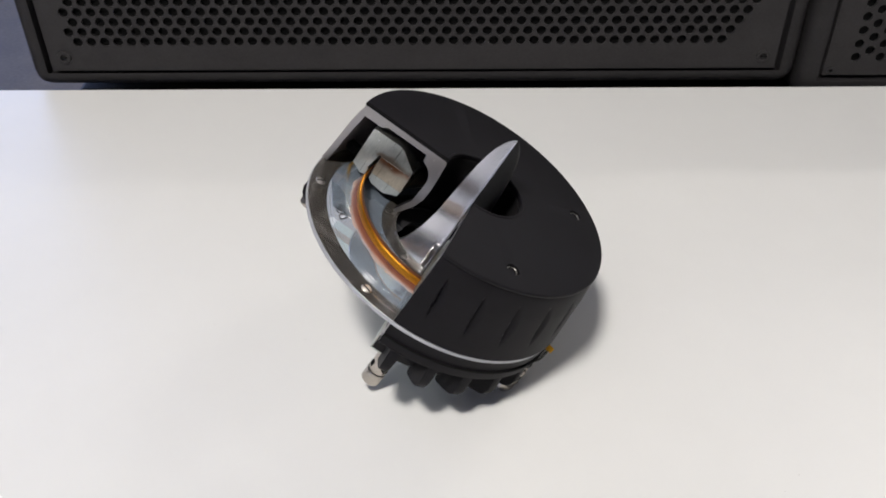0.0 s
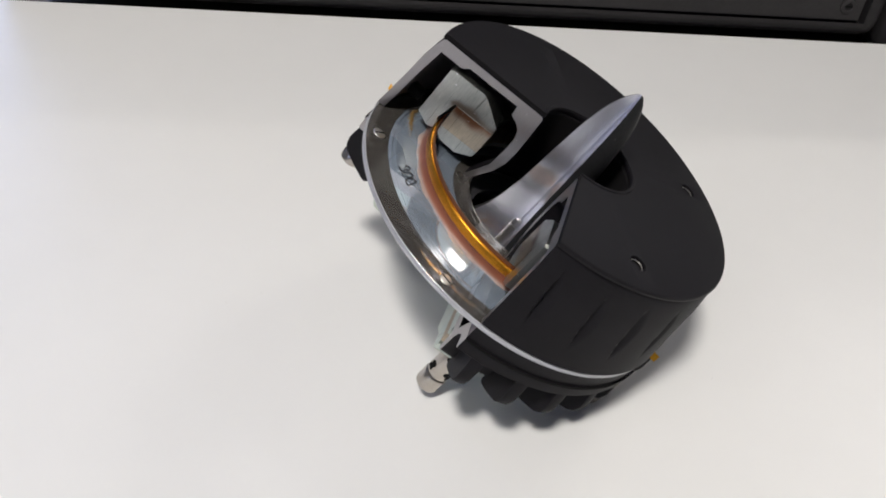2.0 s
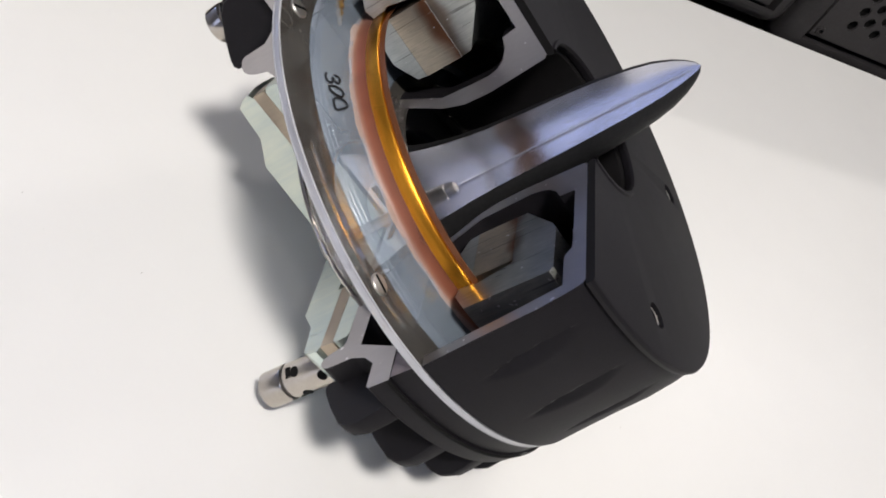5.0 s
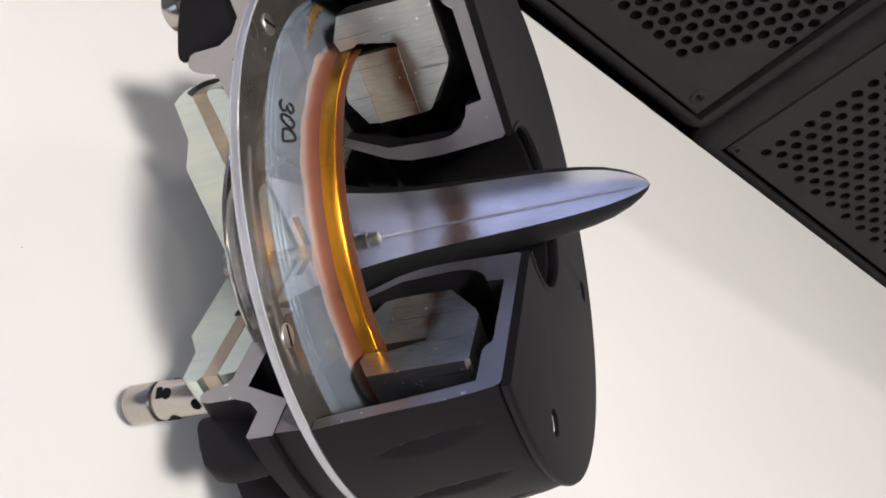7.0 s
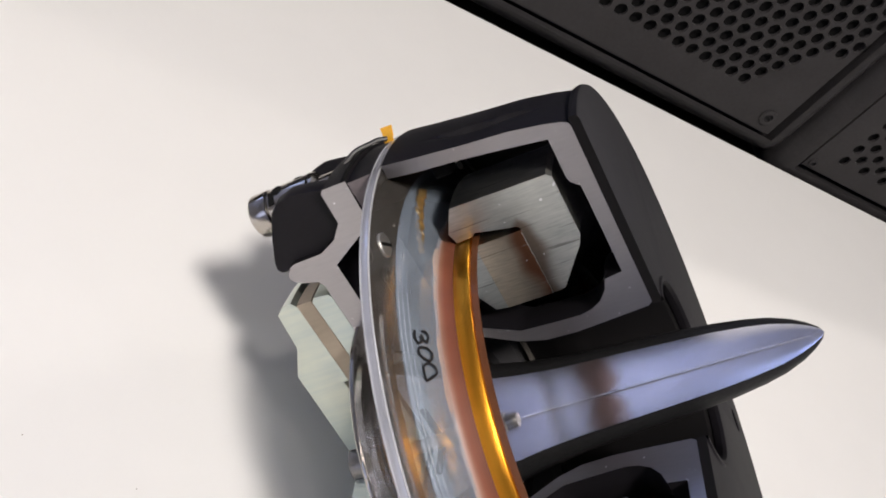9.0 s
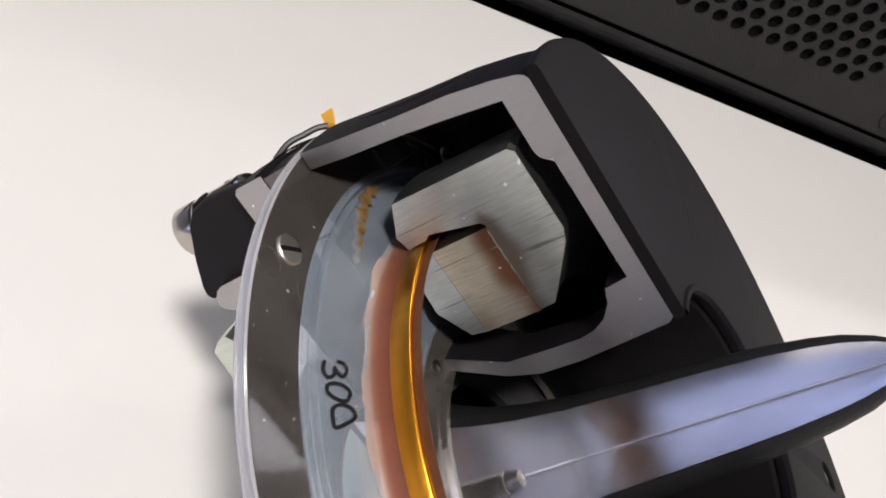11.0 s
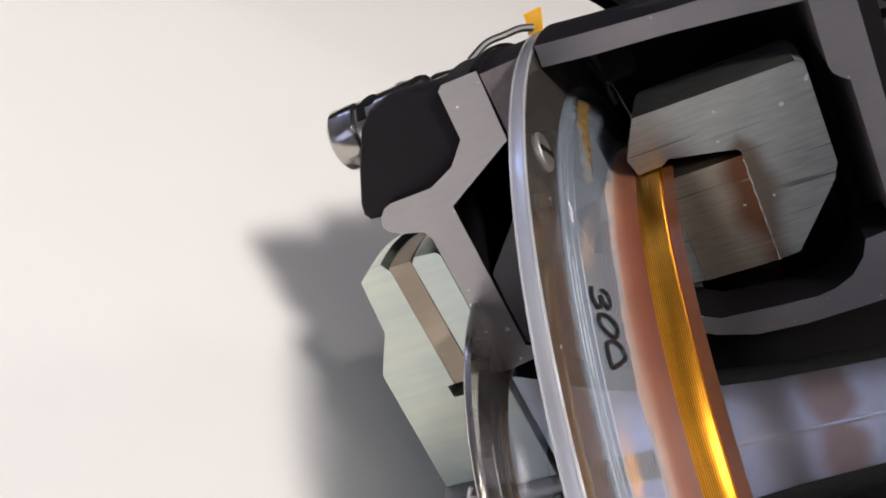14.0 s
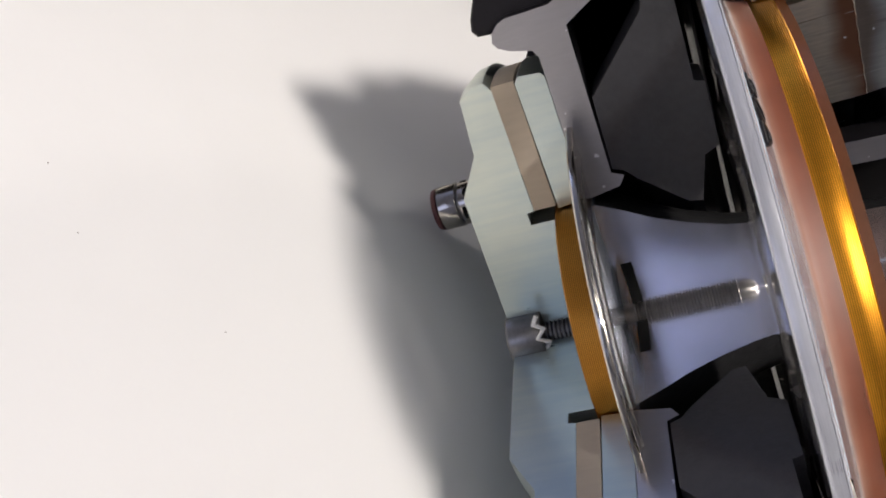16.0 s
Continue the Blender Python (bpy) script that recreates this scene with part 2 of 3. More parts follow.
RED = material("red_ring", (0.12, 0.03, 0.03), 0.4, 0, 0.1, 90)
FLANGE = clear_plastic("clear_flange_plastic", (0.86, 0.86, 0.85), 0.07, 0.085, (0.60, 0.55, 0.50), specks=0.40)
FILM = clear_plastic("clear_diaphragm_film", (0.86, 0.88, 0.92), 0.05, 0.24, (0.55, 0.66, 0.80))


def graded(m, low, high, colours):
    """Lets the milkiness of a clear sheet pass through several colours along the driver's axis."""
    n, l = links(m)
    haze = [x for x in n if x.bl_idname == "ShaderNodeBsdfDiffuse"][0]
    where, lean, split, span, ramp = (n.new("ShaderNode" + k) for k in ("TexCoord", "Mapping", "SeparateXYZ", "MapRange", "ValToRGB"))
    lean.vector_type = "TEXTURE"
    lean.inputs["Location"].default_value = (0, 0, 0.094 * 0.87)
    lean.inputs["Rotation"].default_value = [radians(a) for a in LEAN]
    span.inputs["From Min"].default_value, span.inputs["From Max"].default_value = low, high
    l.new(where.outputs["Object"], lean.inputs["Vector"])
    l.new(lean.outputs[0], split.inputs[0])
    l.new(split.outputs[2], span.inputs["Value"])
    l.new(span.outputs[0], ramp.inputs[0])
    ramp.color_ramp.elements.new(0.2)
    ramp.color_ramp.elements.new(0.5)
    for e, c in zip(ramp.color_ramp.elements, colours):
        e.color = (*c, 1)
    l.new(ramp.outputs[0], haze.inputs[0])
    return m


VARNISH = graded(clear_plastic("graded_red_varnish", (0.70, 0.46, 0.38), 0.5, 0.55, (0.6, 0.4, 0.3)), -0.0316, -0.0286,
                 ((0.60, 0.48, 0.43), (0.43, 0.20, 0.13), (0.33, 0.10, 0.05), (0.22, 0.055, 0.02)))
AMBER = clear_plastic("old_amber_glue", (0.72, 0.48, 0.20), 0.15, 0.24, (0.50, 0.33, 0.13))


def turned_edge(name, colour, clear, rough):
    """The turned edge of a clear sheet: half clear, half bright and frosted, with fine lines round the axis."""
    m = material(name, colour, rough, 0.45, 0.22, 60, (0.6, 0.6, 40), rough_vary=0.12, coat=0.8, grain=True)
    n, l = links(m)
    see, mix = n.new("ShaderNodeBsdfTransparent"), n.new("ShaderNodeMixShader")
    mix.inputs[0].default_value = 1 - clear
    l.new(see.outputs[0], mix.inputs[1])
    l.new(n["Principled BSDF"].outputs[0], mix.inputs[2])
    l.new(mix.outputs[0], n["Material Output"].inputs["Surface"])
    return m


RIM = turned_edge("cloudy_turned_rim", (0.58, 0.59, 0.64), 0.28, 0.30)
RIDGE = clear_plastic("moulded_film_edge", (0.90, 0.91, 0.94), 0.2, 0.12, (0.60, 0.68, 0.80))
SILVER = clear_plastic("clear_rim_edge", (0.85, 0.86, 0.9), 0.10, 0.40, (0.86, 0.87, 0.92))

# ---- helpers for shapes ----
U = 0.00087  # metres in one drawing unit of the driver
DRIVER = pose(0, 0, 0.094 * 0.87, *LEAN)  # the leaning driver: origin at the middle of its front face, z out of its mouth
CUT0, CUT1 = 180.0, 450.0  # the body is kept between these angles: a quarter is sawn out


def part(name, bm, mat, parent, label="", smooth=False, m=None, crease=32):
    """Links a bmesh as one mesh object under a thing or a part."""
    if m is not None:
        bm.transform(m)
    me = bpy.data.meshes.new(name)
    bmesh.ops.recalc_face_normals(bm, faces=bm.faces)
    bm.to_mesh(me)
    bm.free()
    for mm in (mat if isinstance(mat, (list, tuple)) else [mat]):
        me.materials.append(mm)
    if smooth:
        me.polygons.foreach_set("use_smooth", [True] * len(me.polygons))
        me.set_sharp_from_angle(angle=radians(crease))
    ob = new(name, me)
    if parent is not None:
        ob.parent = parent
    if label:
        tagged(ob, label)
    return ob


def thing(name, label, category, group="", kind="", at=(0, 0, 0)):
    ob = new(name)
    ob.empty_display_size = 0.02
    return tagged(ob, label, category, group, kind)


def refine(profile, step):
    """The closed outline with long edges split."""
    out = []
    for i, p in enumerate(profile):
        q = profile[(i + 1) % len(profile)]
        k = max(1, int(math.hypot(q[0] - p[0], q[1] - p[1]) / step))
        out += [(p[0] + (q[0] - p[0]) * j / k, p[1] + (q[1] - p[1]) * j / k) for j in range(k)]
    return out


def revolve(profile, a0=CUT0, a1=CUT1, seg=144, shape=None, closed=True):
    """Turns an outline of (radius, height) about the axis. shape(r, h, angle) may change the radius."""
    bm = bmesh.new()
    full = abs(a1 - a0 - 360) < 1e-6
    rings = []
    for k in range(seg if full else seg + 1):
        a = radians(a0 + (a1 - a0) * k / seg)
        ring = []
        for r, h in profile:
            if shape:
                r = shape(r, h, math.degrees(a))
            ring.append(bm.verts.new((r * U * math.cos(a), r * U * math.sin(a), h * U)))
        rings.append(ring)
    n = len(profile)
    for k in range(seg):
        x, y = rings[k], rings[(k + 1) % len(rings)]
        for i in range(n if closed else n - 1):
            j = (i + 1) % n
            try:
                bm.faces.new((x[i], x[j], y[j], y[i]))
            except ValueError:
                pass
    bmesh.ops.remove_doubles(bm, verts=bm.verts, dist=1e-7)
    return bm


def section(profile, angle, proud=0.0):
    """The flat sawn face of an outline at an angle about the axis."""
    bm = bmesh.new()
    a = radians(angle)
    out = Vector((-math.sin(a), math.cos(a), 0)) * proud * U
    vs = [bm.verts.new(Vector((r * U * math.cos(a), r * U * math.sin(a), h * U)) + out) for r, h in profile]
    f = bm.faces.new(vs)
    f.normal_update()
    bmesh.ops.triangulate(bm, faces=[f], ngon_method="EAR_CLIP")
    return bm


def turned(name, profile, skin, cut, parent, label="", cut_label="", seg=144, shape=None, step=0):
    """A turned body with a quarter sawn out: its skin, and two sawn faces as parts of it."""
    fine = refine(profile, step) if step else profile
    body = part(name, revolve(fine, seg=seg, shape=shape), skin, parent, label, True, DRIVER)
    for a in (90, 180):
        edge = [(shape(r, h, a if a == 180 else 450), h) for r, h in fine] if shape else fine
        part("sawn_face", section(edge, a, 0.02 if a == 90 else -0.02), cut, body, cut_label, False, DRIVER)
    return body


def cylinder(r, h0, h1, seg=24, bevel=0.0):
    """A solid round bar about z, with softened ends."""
    outline = [(0.0001, h0), (r - bevel, h0), (r, h0 + bevel), (r, h1 - bevel), (r - bevel, h1), (0.0001, h1)]
    return revolve(outline, 0, 360, seg, closed=False)


def at(a, r, h, tilt=None):
    """A place in the driver: angle about the axis, radius, height."""
    m = Matrix.Translation((r * U * math.cos(radians(a)), r * U * math.sin(radians(a)), h * U)) @ Matrix.Rotation(radians(a), 4, "Z")
    return DRIVER @ m


def box(x0, x1, y0, y1, z0, z1, bevel=0.0, seg=2):
    bm = bmesh.new()
    bmesh.ops.create_cube(bm, size=1.0)
    for v in bm.verts:
        v.co = ((x0 + x1) / 2 + v.co.x * (x1 - x0), (y0 + y1) / 2 + v.co.y * (y1 - y0), (z0 + z1) / 2 + v.co.z * (z1 - z0))
    if bevel:
        bmesh.ops.bevel(bm, geom=bm.edges[:], offset=bevel, segments=seg, affect="EDGES", profile=0.5)
    return bm


def tube(points, r, seg=8):
    """A round wire along points."""
    bm = bmesh.new()
    rings = []
    pts = [Vector(p) for p in points]
    for i, p in enumerate(pts):
        d = (pts[min(i + 1, len(pts) - 1)] - pts[max(i - 1, 0)]).normalized()
        u = d.orthogonal().normalized() if i == 0 else (u - d * u.dot(d)).normalized()
        v = d.cross(u)
        rings.append([bm.verts.new(p + r * (math.cos(2 * math.pi * k / seg) * u + math.sin(2 * math.pi * k / seg) * v)) for k in range(seg)])
    for x, y in zip(rings, rings[1:]):
        for k in range(seg):
            bm.faces.new((x[k], x[(k + 1) % seg], y[(k + 1) % seg], y[k]))
    bm.faces.new(rings[0])
    bm.faces.new(rings[-1][::-1])
    return bm


# ---- the setting ----
ROOM = 4.0  # half of the room's width
EDGE = 0.2465  # the table's far edge
table_top = part("table_top", box(-1.3, 1.0, -0.9, EDGE, -0.03, 0.0, 0.0015), TABLE, None)
tagged(table_top, "smooth white laminate table top, faintly glossy", "table", kind="structure")
for x in (-1.22, 0.92):
    for y in (-0.82, EDGE - 0.1):
        part("leg", box(x - 0.02, x + 0.02, y - 0.02, y + 0.02, -0.75, -0.03, 0.002), TABLE, table_top)
part("floor", box(-ROOM, ROOM, -ROOM, ROOM, -0.85, -0.75), FLOOR, None)["kind"] = "structure"
part("ceiling", box(-ROOM, ROOM, -ROOM, ROOM, 1.88, 1.98), CEILING, None)["kind"] = "structure"
for nm, b in (("wall_north", (-ROOM, ROOM, ROOM, ROOM + 0.1)), ("wall_south", (-ROOM, ROOM, -ROOM - 0.1, -ROOM)),
              ("wall_east", (ROOM, ROOM + 0.1, -ROOM - 0.1, ROOM + 0.1)), ("wall_west", (-ROOM - 0.1, -ROOM, -ROOM - 0.1, ROOM + 0.1))):
    part(nm, box(*b, -0.75, 1.88), WALL, None)["kind"] = "structure"
# made-up dark block, added to hold the loudspeakers and fill below them
added_stand = part("stand", box(-0.28, 0.95, EDGE + 0.02, EDGE + 0.4, -0.75, -0.012, 0.004), CABINET, None)
tagged(added_stand, "dark stand added behind the table to carry two loudspeakers", "stand", kind="structure")


# ---- the loudspeakers behind the table ----
def loudspeaker(x0, x1, z0, px0, px1, pz0, first, last, pitch, rows, label, upright=False):
    """A black cabinet with a rounded frame and a recessed grille of staggered round holes."""
    box_ob = thing("loudspeaker", label, "loudspeaker", "loudspeakers behind the table")
    top = z0 + 0.19
    y0 = EDGE + 0.001
    bm = bmesh.new()
    # frame with a recessed opening
    outer = [(x0, z0), (x1, z0), (x1, top), (x0, top)]
    e = 0.0035
    inner = [(px0 - e, pz0 - e), (px1 + e, pz0 - e), (px1 + e, top - 0.02), (px0 - e, top - 0.02)]
    depth = 0.009
    fo = [bm.verts.new((x, y0, z)) for x, z in outer]
    fi = [bm.verts.new((x, y0 + 0.001, z)) for x, z in inner]
    di = [bm.verts.new((x, y0 + depth, z)) for x, z in inner]
    bo = [bm.verts.new((x, y0 + 0.3, z)) for x, z in outer]
    for k in range(4):
        j = (k + 1) % 4
        bm.faces.new((fo[k], fo[j], fi[j], fi[k]))
        bm.faces.new((fi[k], fi[j], di[j], di[k]))
        bm.faces.new((fo[j], fo[k], bo[k], bo[j]))
    bm.faces.new(di)
    bm.faces.new(bo[::-1])
    edges = [x for x in bm.edges if all(v in fo for v in x.verts) or (set(x.verts) & set(fo) and set(x.verts) & set(bo))]
    bmesh.ops.bevel(bm, geom=edges, offset=0.011, segments=4, affect="EDGES", profile=0.5)
    part("cabinet", bm, CABINET, box_ob, "", True)
    # grille sheet: rows of round holes along u, stacked along v; upright rows swap the two
    bm = bmesh.new()
    yg, hole, n = y0 + 0.003, 0.0033, 10
    pu, pv = pitch
    u0, u1, v0, v1 = (pz0, top - 0.02, px0, px1) if upright else (px0, px1, pz0, top - 0.02)

    def spot(u, v, y=yg):
        return bm.verts.new((v, y, u) if upright else (u, y, v))

    def quad(ua, ub, va, vb):
        bm.faces.new((spot(ua, va), spot(ub, va), spot(ub, vb), spot(ua, vb)))

    quad(u0, u1, v0, first[1] - pv / 2)
    for k in range(rows):
        v = first[1] + k * pv
        va, vb = v - pv / 2, v + pv / 2
        start = first[0] + (k % 2) * pu / 2 * first[2]
        count = int((last[0] + last[1] * min(k, last[2]) - start) / pu) + 1
        us = [start + i * pu for i in range(count)]
        quad(u0, us[0] - pu / 2, va, vb)
        quad(us[-1] + pu / 2, u1, va, vb)
        for u in us:
            turn = [2 * math.pi * i / n for i in range(n)]
            rim = [spot(u + hole * math.cos(a), v + hole * math.sin(a)) for a in turn]
            back = [spot(u + hole * math.cos(a), v + hole * math.sin(a), yg + 0.0015) for a in turn]
            reach = [min(pu / 2 / max(abs(math.cos(a)), 1e-6), pv / 2 / max(abs(math.sin(a)), 1e-6)) for a in turn]
            place = [(u + s * math.cos(a), v + s * math.sin(a)) for a, s in zip(turn, reach)]
            edge = [spot(*p) for p in place]
            for i in range(n):
                j = (i + 1) % n
                bm.faces.new((rim[i], rim[j], back[j], back[i]))
                ring = [rim[i], edge[i], edge[j], rim[j]]
                side = [abs(abs(place[q][0] - u) - pu / 2) < 1e-6 for q in (i, j)]
                if side[0] != side[1]:
                    ring.insert(2, spot(place[i][0], place[j][1]) if side[0] else spot(place[j][0], place[i][1]))
                bm.faces.new(ring)
    quad(u0, u1, first[1] + (rows - 0.5) * pv, v1)
    # the sheet's turned edge
    for xa, xb, za, zb in ((px0, px1, pz0, pz0), (px0, px0, pz0, top - 0.02), (px1, px1, pz0, top - 0.02)):
        bm.faces.new([bm.verts.new(c) for c in ((xa, yg, za), (xb, yg, zb), (xb, yg + 0.003, zb), (xa, yg + 0.003, za))])
    part("grille", bm, GRILLE, box_ob, "black perforated sheet metal grille")
    part("foam", box(px0 + 0.004, px1 - 0.004, yg + 0.0025, yg + 0.005, pz0 + 0.006, top - 0.026), VOID, box_ob)
    return box_ob, yg


def grille_screw(parent, x, y, z, r=0.0048):
    bm = bmesh.new()
    n = 20
    rings = []
    for rr, d in ((r, 0.0), (r * 0.94, -0.0009), (r * 0.5, -0.0012), (r * 0.45, -0.0004), (0.0004, -0.0003)):
        rings.append([bm.verts.new((x + rr * math.cos(2 * math.pi * k / n), y + d, z + rr * math.sin(2 * math.pi * k / n))) for k in range(n)])
    for p, q in zip(rings, rings[1:]):
        for k in range(n):
            bm.faces.new((p[k], p[(k + 1) % n], q[(k + 1) % n], q[k]))
    screw = part("screw", bm, GRILLE, parent, "black screw head", True)
    # dark bar on the head stands for the shade in its recess
    part("cross_recess_shade", box(x - r * 0.42, x + r * 0.42, y - 0.00135, y - 0.0008, z - r * 0.1, z + r * 0.1), VOID, screw)
    return screw


first_box, yg = loudspeaker(-0.2988, 0.2265, 0.0, -0.2838, 0.2112, 0.0120, (-0.2618, 0.0330, -1), (0.1735, 0.0062, 6), (0.00903, 0.00695), 18,
                            "wide black loudspeaker with a recessed perforated grille")
grille_screw(first_box, -0.2738, yg, 0.0220)
grille_screw(first_box, 0.2020, yg, 0.0208)
second_box, yg = loudspeaker(0.2280, 0.7520, -0.012, 0.2457, 0.7370, 0.0063, (0.0195, 0.2656, 1), (0.148, 0.0, 0), (0.0097, 0.0084), 54,
                             "black loudspeaker with a perforated grille, beside its twin", True)
grille_screw(second_box, 0.2505, yg, 0.0100, 0.0028)
# ---- the sawn-open compression driver ----
driver = thing("compression_driver", "black coaxial compression driver with a quarter sawn out, leaning", "compression driver")


def flutes(r, h, a):
    """Slender leaf-shaped flutes round the outer wall."""
    if r < 68.9 or h > -3 or h < -34:
        return r
    pitch = 360 / 24
    x = ((a - 0.3 + (h + 18) * 0.07) % pitch) - pitch / 2
    long = 1 - ((h + 17.6) / 11.6) ** 2
    if long <= 0:
        return r
    half = 2.9 * long
    if x < -half * 0.25 or x > half:
        return r
    s = (x + half * 0.25) / (half * 1.25)
    return r - 2.6 * long * (1 - s) * (1 if s > 0.06 else s / 0.06)


HOUSING = [(20.6, -1.0), (21.4, 0.0), (66.9, 0.0), (67.7, -0.4), (68.3, -1.4), (69.3, -5.1), (70.6, -12.0), (71.6, -21.5), (73.0, -32.2), (73.9, -38.4),
           (70.8, -38.6), (69.7, -31.5), (68.6, -22.0), (67.4, -14.1), (65.9, -5.2), (56.6, -5.2), (55.6, -4.9), (54.7, -4.1), (53.9, -3.2), (31.2, -3.1), (30.7, -7.2),
           (28.0, -8.2), (25.6, -10.2), (24.2, -12.8), (23.7, -15.5), (23.9, -20.6), (24.5, -29.4), (29.8, -39.6), (27.6, -40.6), (21.8, -30.9),
           (20.0, -25.3), (19.6, -18.0), (19.9, -12.0)]
housing = turned("housing", HOUSING, BLACK, ALU, driver, "matt black powder-coated round housing", "bare sawn aluminium", 540, flutes, 1.6)
housing.data.materials.append(BLACK_IN)
housing.data.materials.append(THROAT)
inward = DRIVER.to_3x3().inverted()
# faces turned inward: lightened black in the cavity, darkened black in the throat
for face in housing.data.polygons:
    c, d = DRIVER.inverted() @ face.center, inward @ face.normal
    if c.z < -0.0015 and math.hypot(c.x, c.y) > 30.0 * U and (c.x * d.x + c.y * d.y < 0 or d.z < -0.5):
        face.material_index = 1
    elif math.hypot(c.x, c.y) < 30.0 * U and c.x * d.x + c.y * d.y < 0:
        face.material_index = 2
gasket = turned("front_disc", [(20.9, 0.04), (20.7, 0.6), (20.7, 1.7), (21.1, 2.1), (67.6, 2.1), (68.4, 1.8), (68.7, 1.1), (68.5, 0.04)], BLACK, THROAT, driver, "smooth black front disc", "", 240)
# bolt holes through the front disc, each with a threaded bush below
HOLES = (32, -58, -148)
for a in HOLES:
    drill = part("drill", revolve([(0.01, -0.9), (3.3, -0.9), (3.3, 1.0), (0.01, 1.0)], 0, 360, 32, closed=False), VOID, None, "", False, at(a, 56.0, 1.45))
    cutter = gasket.modifiers.new("hole", "BOOLEAN")
    cutter.object, cutter.operation, cutter.solver = drill, "DIFFERENCE", "EXACT"
bpy.context.view_layer.update()
bored = bpy.data.meshes.new_from_object(gasket.evaluated_get(bpy.context.evaluated_depsgraph_get()))
gasket.modifiers.clear()
gasket.data = bored
for ob in [o for o in bpy.data.objects if o.name.startswith("drill")]:
    bpy.data.objects.remove(ob)
for a in HOLES:
    bush = part("bush", revolve([(3.25, 0.0), (2.6, 0.1), (2.4, -0.1), (2.4, -0.5), (0.01, -0.5)], 0, 360, 28, closed=False), VOID, gasket, "", True, at(a, 56.0, 0.75))
    # pale ring added for the highlight on the bush's thread
    part("thread", revolve([(2.7, 0.35), (2.5, 0.5), (2.3, 0.35)], 0, 360, 28), HEAD, bush, "", True, at(a, 56.0, 0.75))
# raised lip round the mouth
part("mouth_lip", revolve([(20.6, 1.6), (20.9, 2.5), (21.8, 2.55), (22.2, 2.1)], CUT0, CUT1, 96, closed=False), BLACK, housing, "", True, DRIVER)

YOKE = [(59.4, -30.2), (59.0, -8.7), (58.1, -7.7), (43.4, -7.6), (41.0, -8.6), (31.8, -15.7), (31.6, -18.5), (49.4, -18.5), (50.0, -19.0),
        (52.0, -27.8), (51.3, -28.8), (51.1, -32.4), (53.8, -33.1)]
turned("front_yoke", YOKE, STEEL, STEEL, driver, "bare sawn steel yoke ring")
turned("front_magnet", [(48.9, -18.58), (31.5, -18.58), (31.5, -29.3), (48.9, -29.3)], MAGNET, MAGNET, driver, "brownish sawn magnet ring")
turned("pole_plate", [(48.7, -29.36), (31.6, -29.36), (32.0, -32.0), (38.4, -35.2), (46.0, -34.6), (48.7, -32.4)], STEEL, STEEL, driver, "grey steel pole plate")

# bright burr that the saw left along the edge of the magnet
part("saw_burr", tube([(0.12 * U * math.sin(r * 3.1) * 0.4 - 0.08 * U, r * U, (-18.6 + 0.07 * math.sin(r * 2.3)) * U) for r in [31.6 + 0.7 * k for k in range(25)]], 0.13 * U, 6), NICKEL, driver, "bright metal burr", True, DRIVER)

PLUG = [(0.02, 30.8), (1.4, 30.0), (3.0, 28.0), (4.6, 25.2), (6.3, 20.8), (7.4, 16.0), (8.5, 9.0), (9.2, 2.0), (10.1, -10.0), (11.2, -25.5), (12.6, -35.0),
        (14.5, -43.5), (16.6, -49.5), (19.2, -54.9), (22.0, -59.4), (24.3, -63.5), (24.3, -64.2), (0.02, -64.2)]
turned("phase_plug", PLUG, RUBBER, ALU_PLUG, driver, "pointed phase plug, black outside", "bright turned aluminium", 96)

# bright fillet where the two sawn faces of the plug meet
bm = bmesh.new()
rows = []
for h in (28.0, 20.0, 10.0, 0.0, -12.0, -24.0, -34.0, -43.0):
    w = 0.55 if h < 25 else 0.3
    rows.append([bm.verts.new(((-w + w * math.sin(radians(90 * k / 5)) - 0.03) * U, (w - w * math.cos(radians(90 * k / 5)) + 0.03) * U, h * U)) for k in range(6)])
for p, q in zip(rows, rows[1:]):
    for k in range(5):
        bm.faces.new((p[k], p[k + 1], q[k + 1], q[k]))
part("corner_fillet", bm, material("bright_aluminium", (0.86, 0.86, 0.92), 0.25, 1.0, 0.05, 60), driver, "bright line along the plug's inner corner", True, DRIVER)

# the screw on the axis
stud = part("axis_screw", cylinder(2.2, -82.0, -43.6, 24), SCREW, driver, "threaded steel screw on the axis", True, DRIVER)
part("screw_tip", revolve([(2.2, -43.6), (2.15, -42.2), (1.7, -41.1), (0.9, -40.6), (0.02, -40.5)], 0, 360, 24, closed=False), SCREW, stud, "", True, DRIVER)
for k in range(34):
    h = -62.5 + k * 0.55
    part("thread", revolve([(2.15, h), (2.6, h + 0.23), (2.6, h + 0.29), (2.15, h + 0.5)], 0, 360, 24, closed=False), SCREW, stud, "", True, DRIVER)
for k in range(8):
    h = -79.5 + k * 0.8
    part("thread", revolve([(2.15, h), (2.8, h + 0.33), (2.8, h + 0.4), (2.15, h + 0.7)], 0, 360, 24, closed=False), SCREW, stud, "", True, DRIVER)
part("screw_head", revolve([(2.2, -79.6), (5.0, -79.8), (5.2, -80.2), (5.2, -86.2), (4.8, -86.6), (2.4, -86.6), (2.4, -83.6), (0.02, -83.6)], 0, 360, 6 * 6, closed=False), SCREW, stud, "", True, DRIVER)
# flat dark sheets on the sawn faces stand for the shade in an air slot
part("air_slot_shade", section([(0.5, -60.6), (11.4, -60.6), (11.4, -62.6), (0.5, -62.6)], 90, 0.06), VOID, driver, "", False, DRIVER)
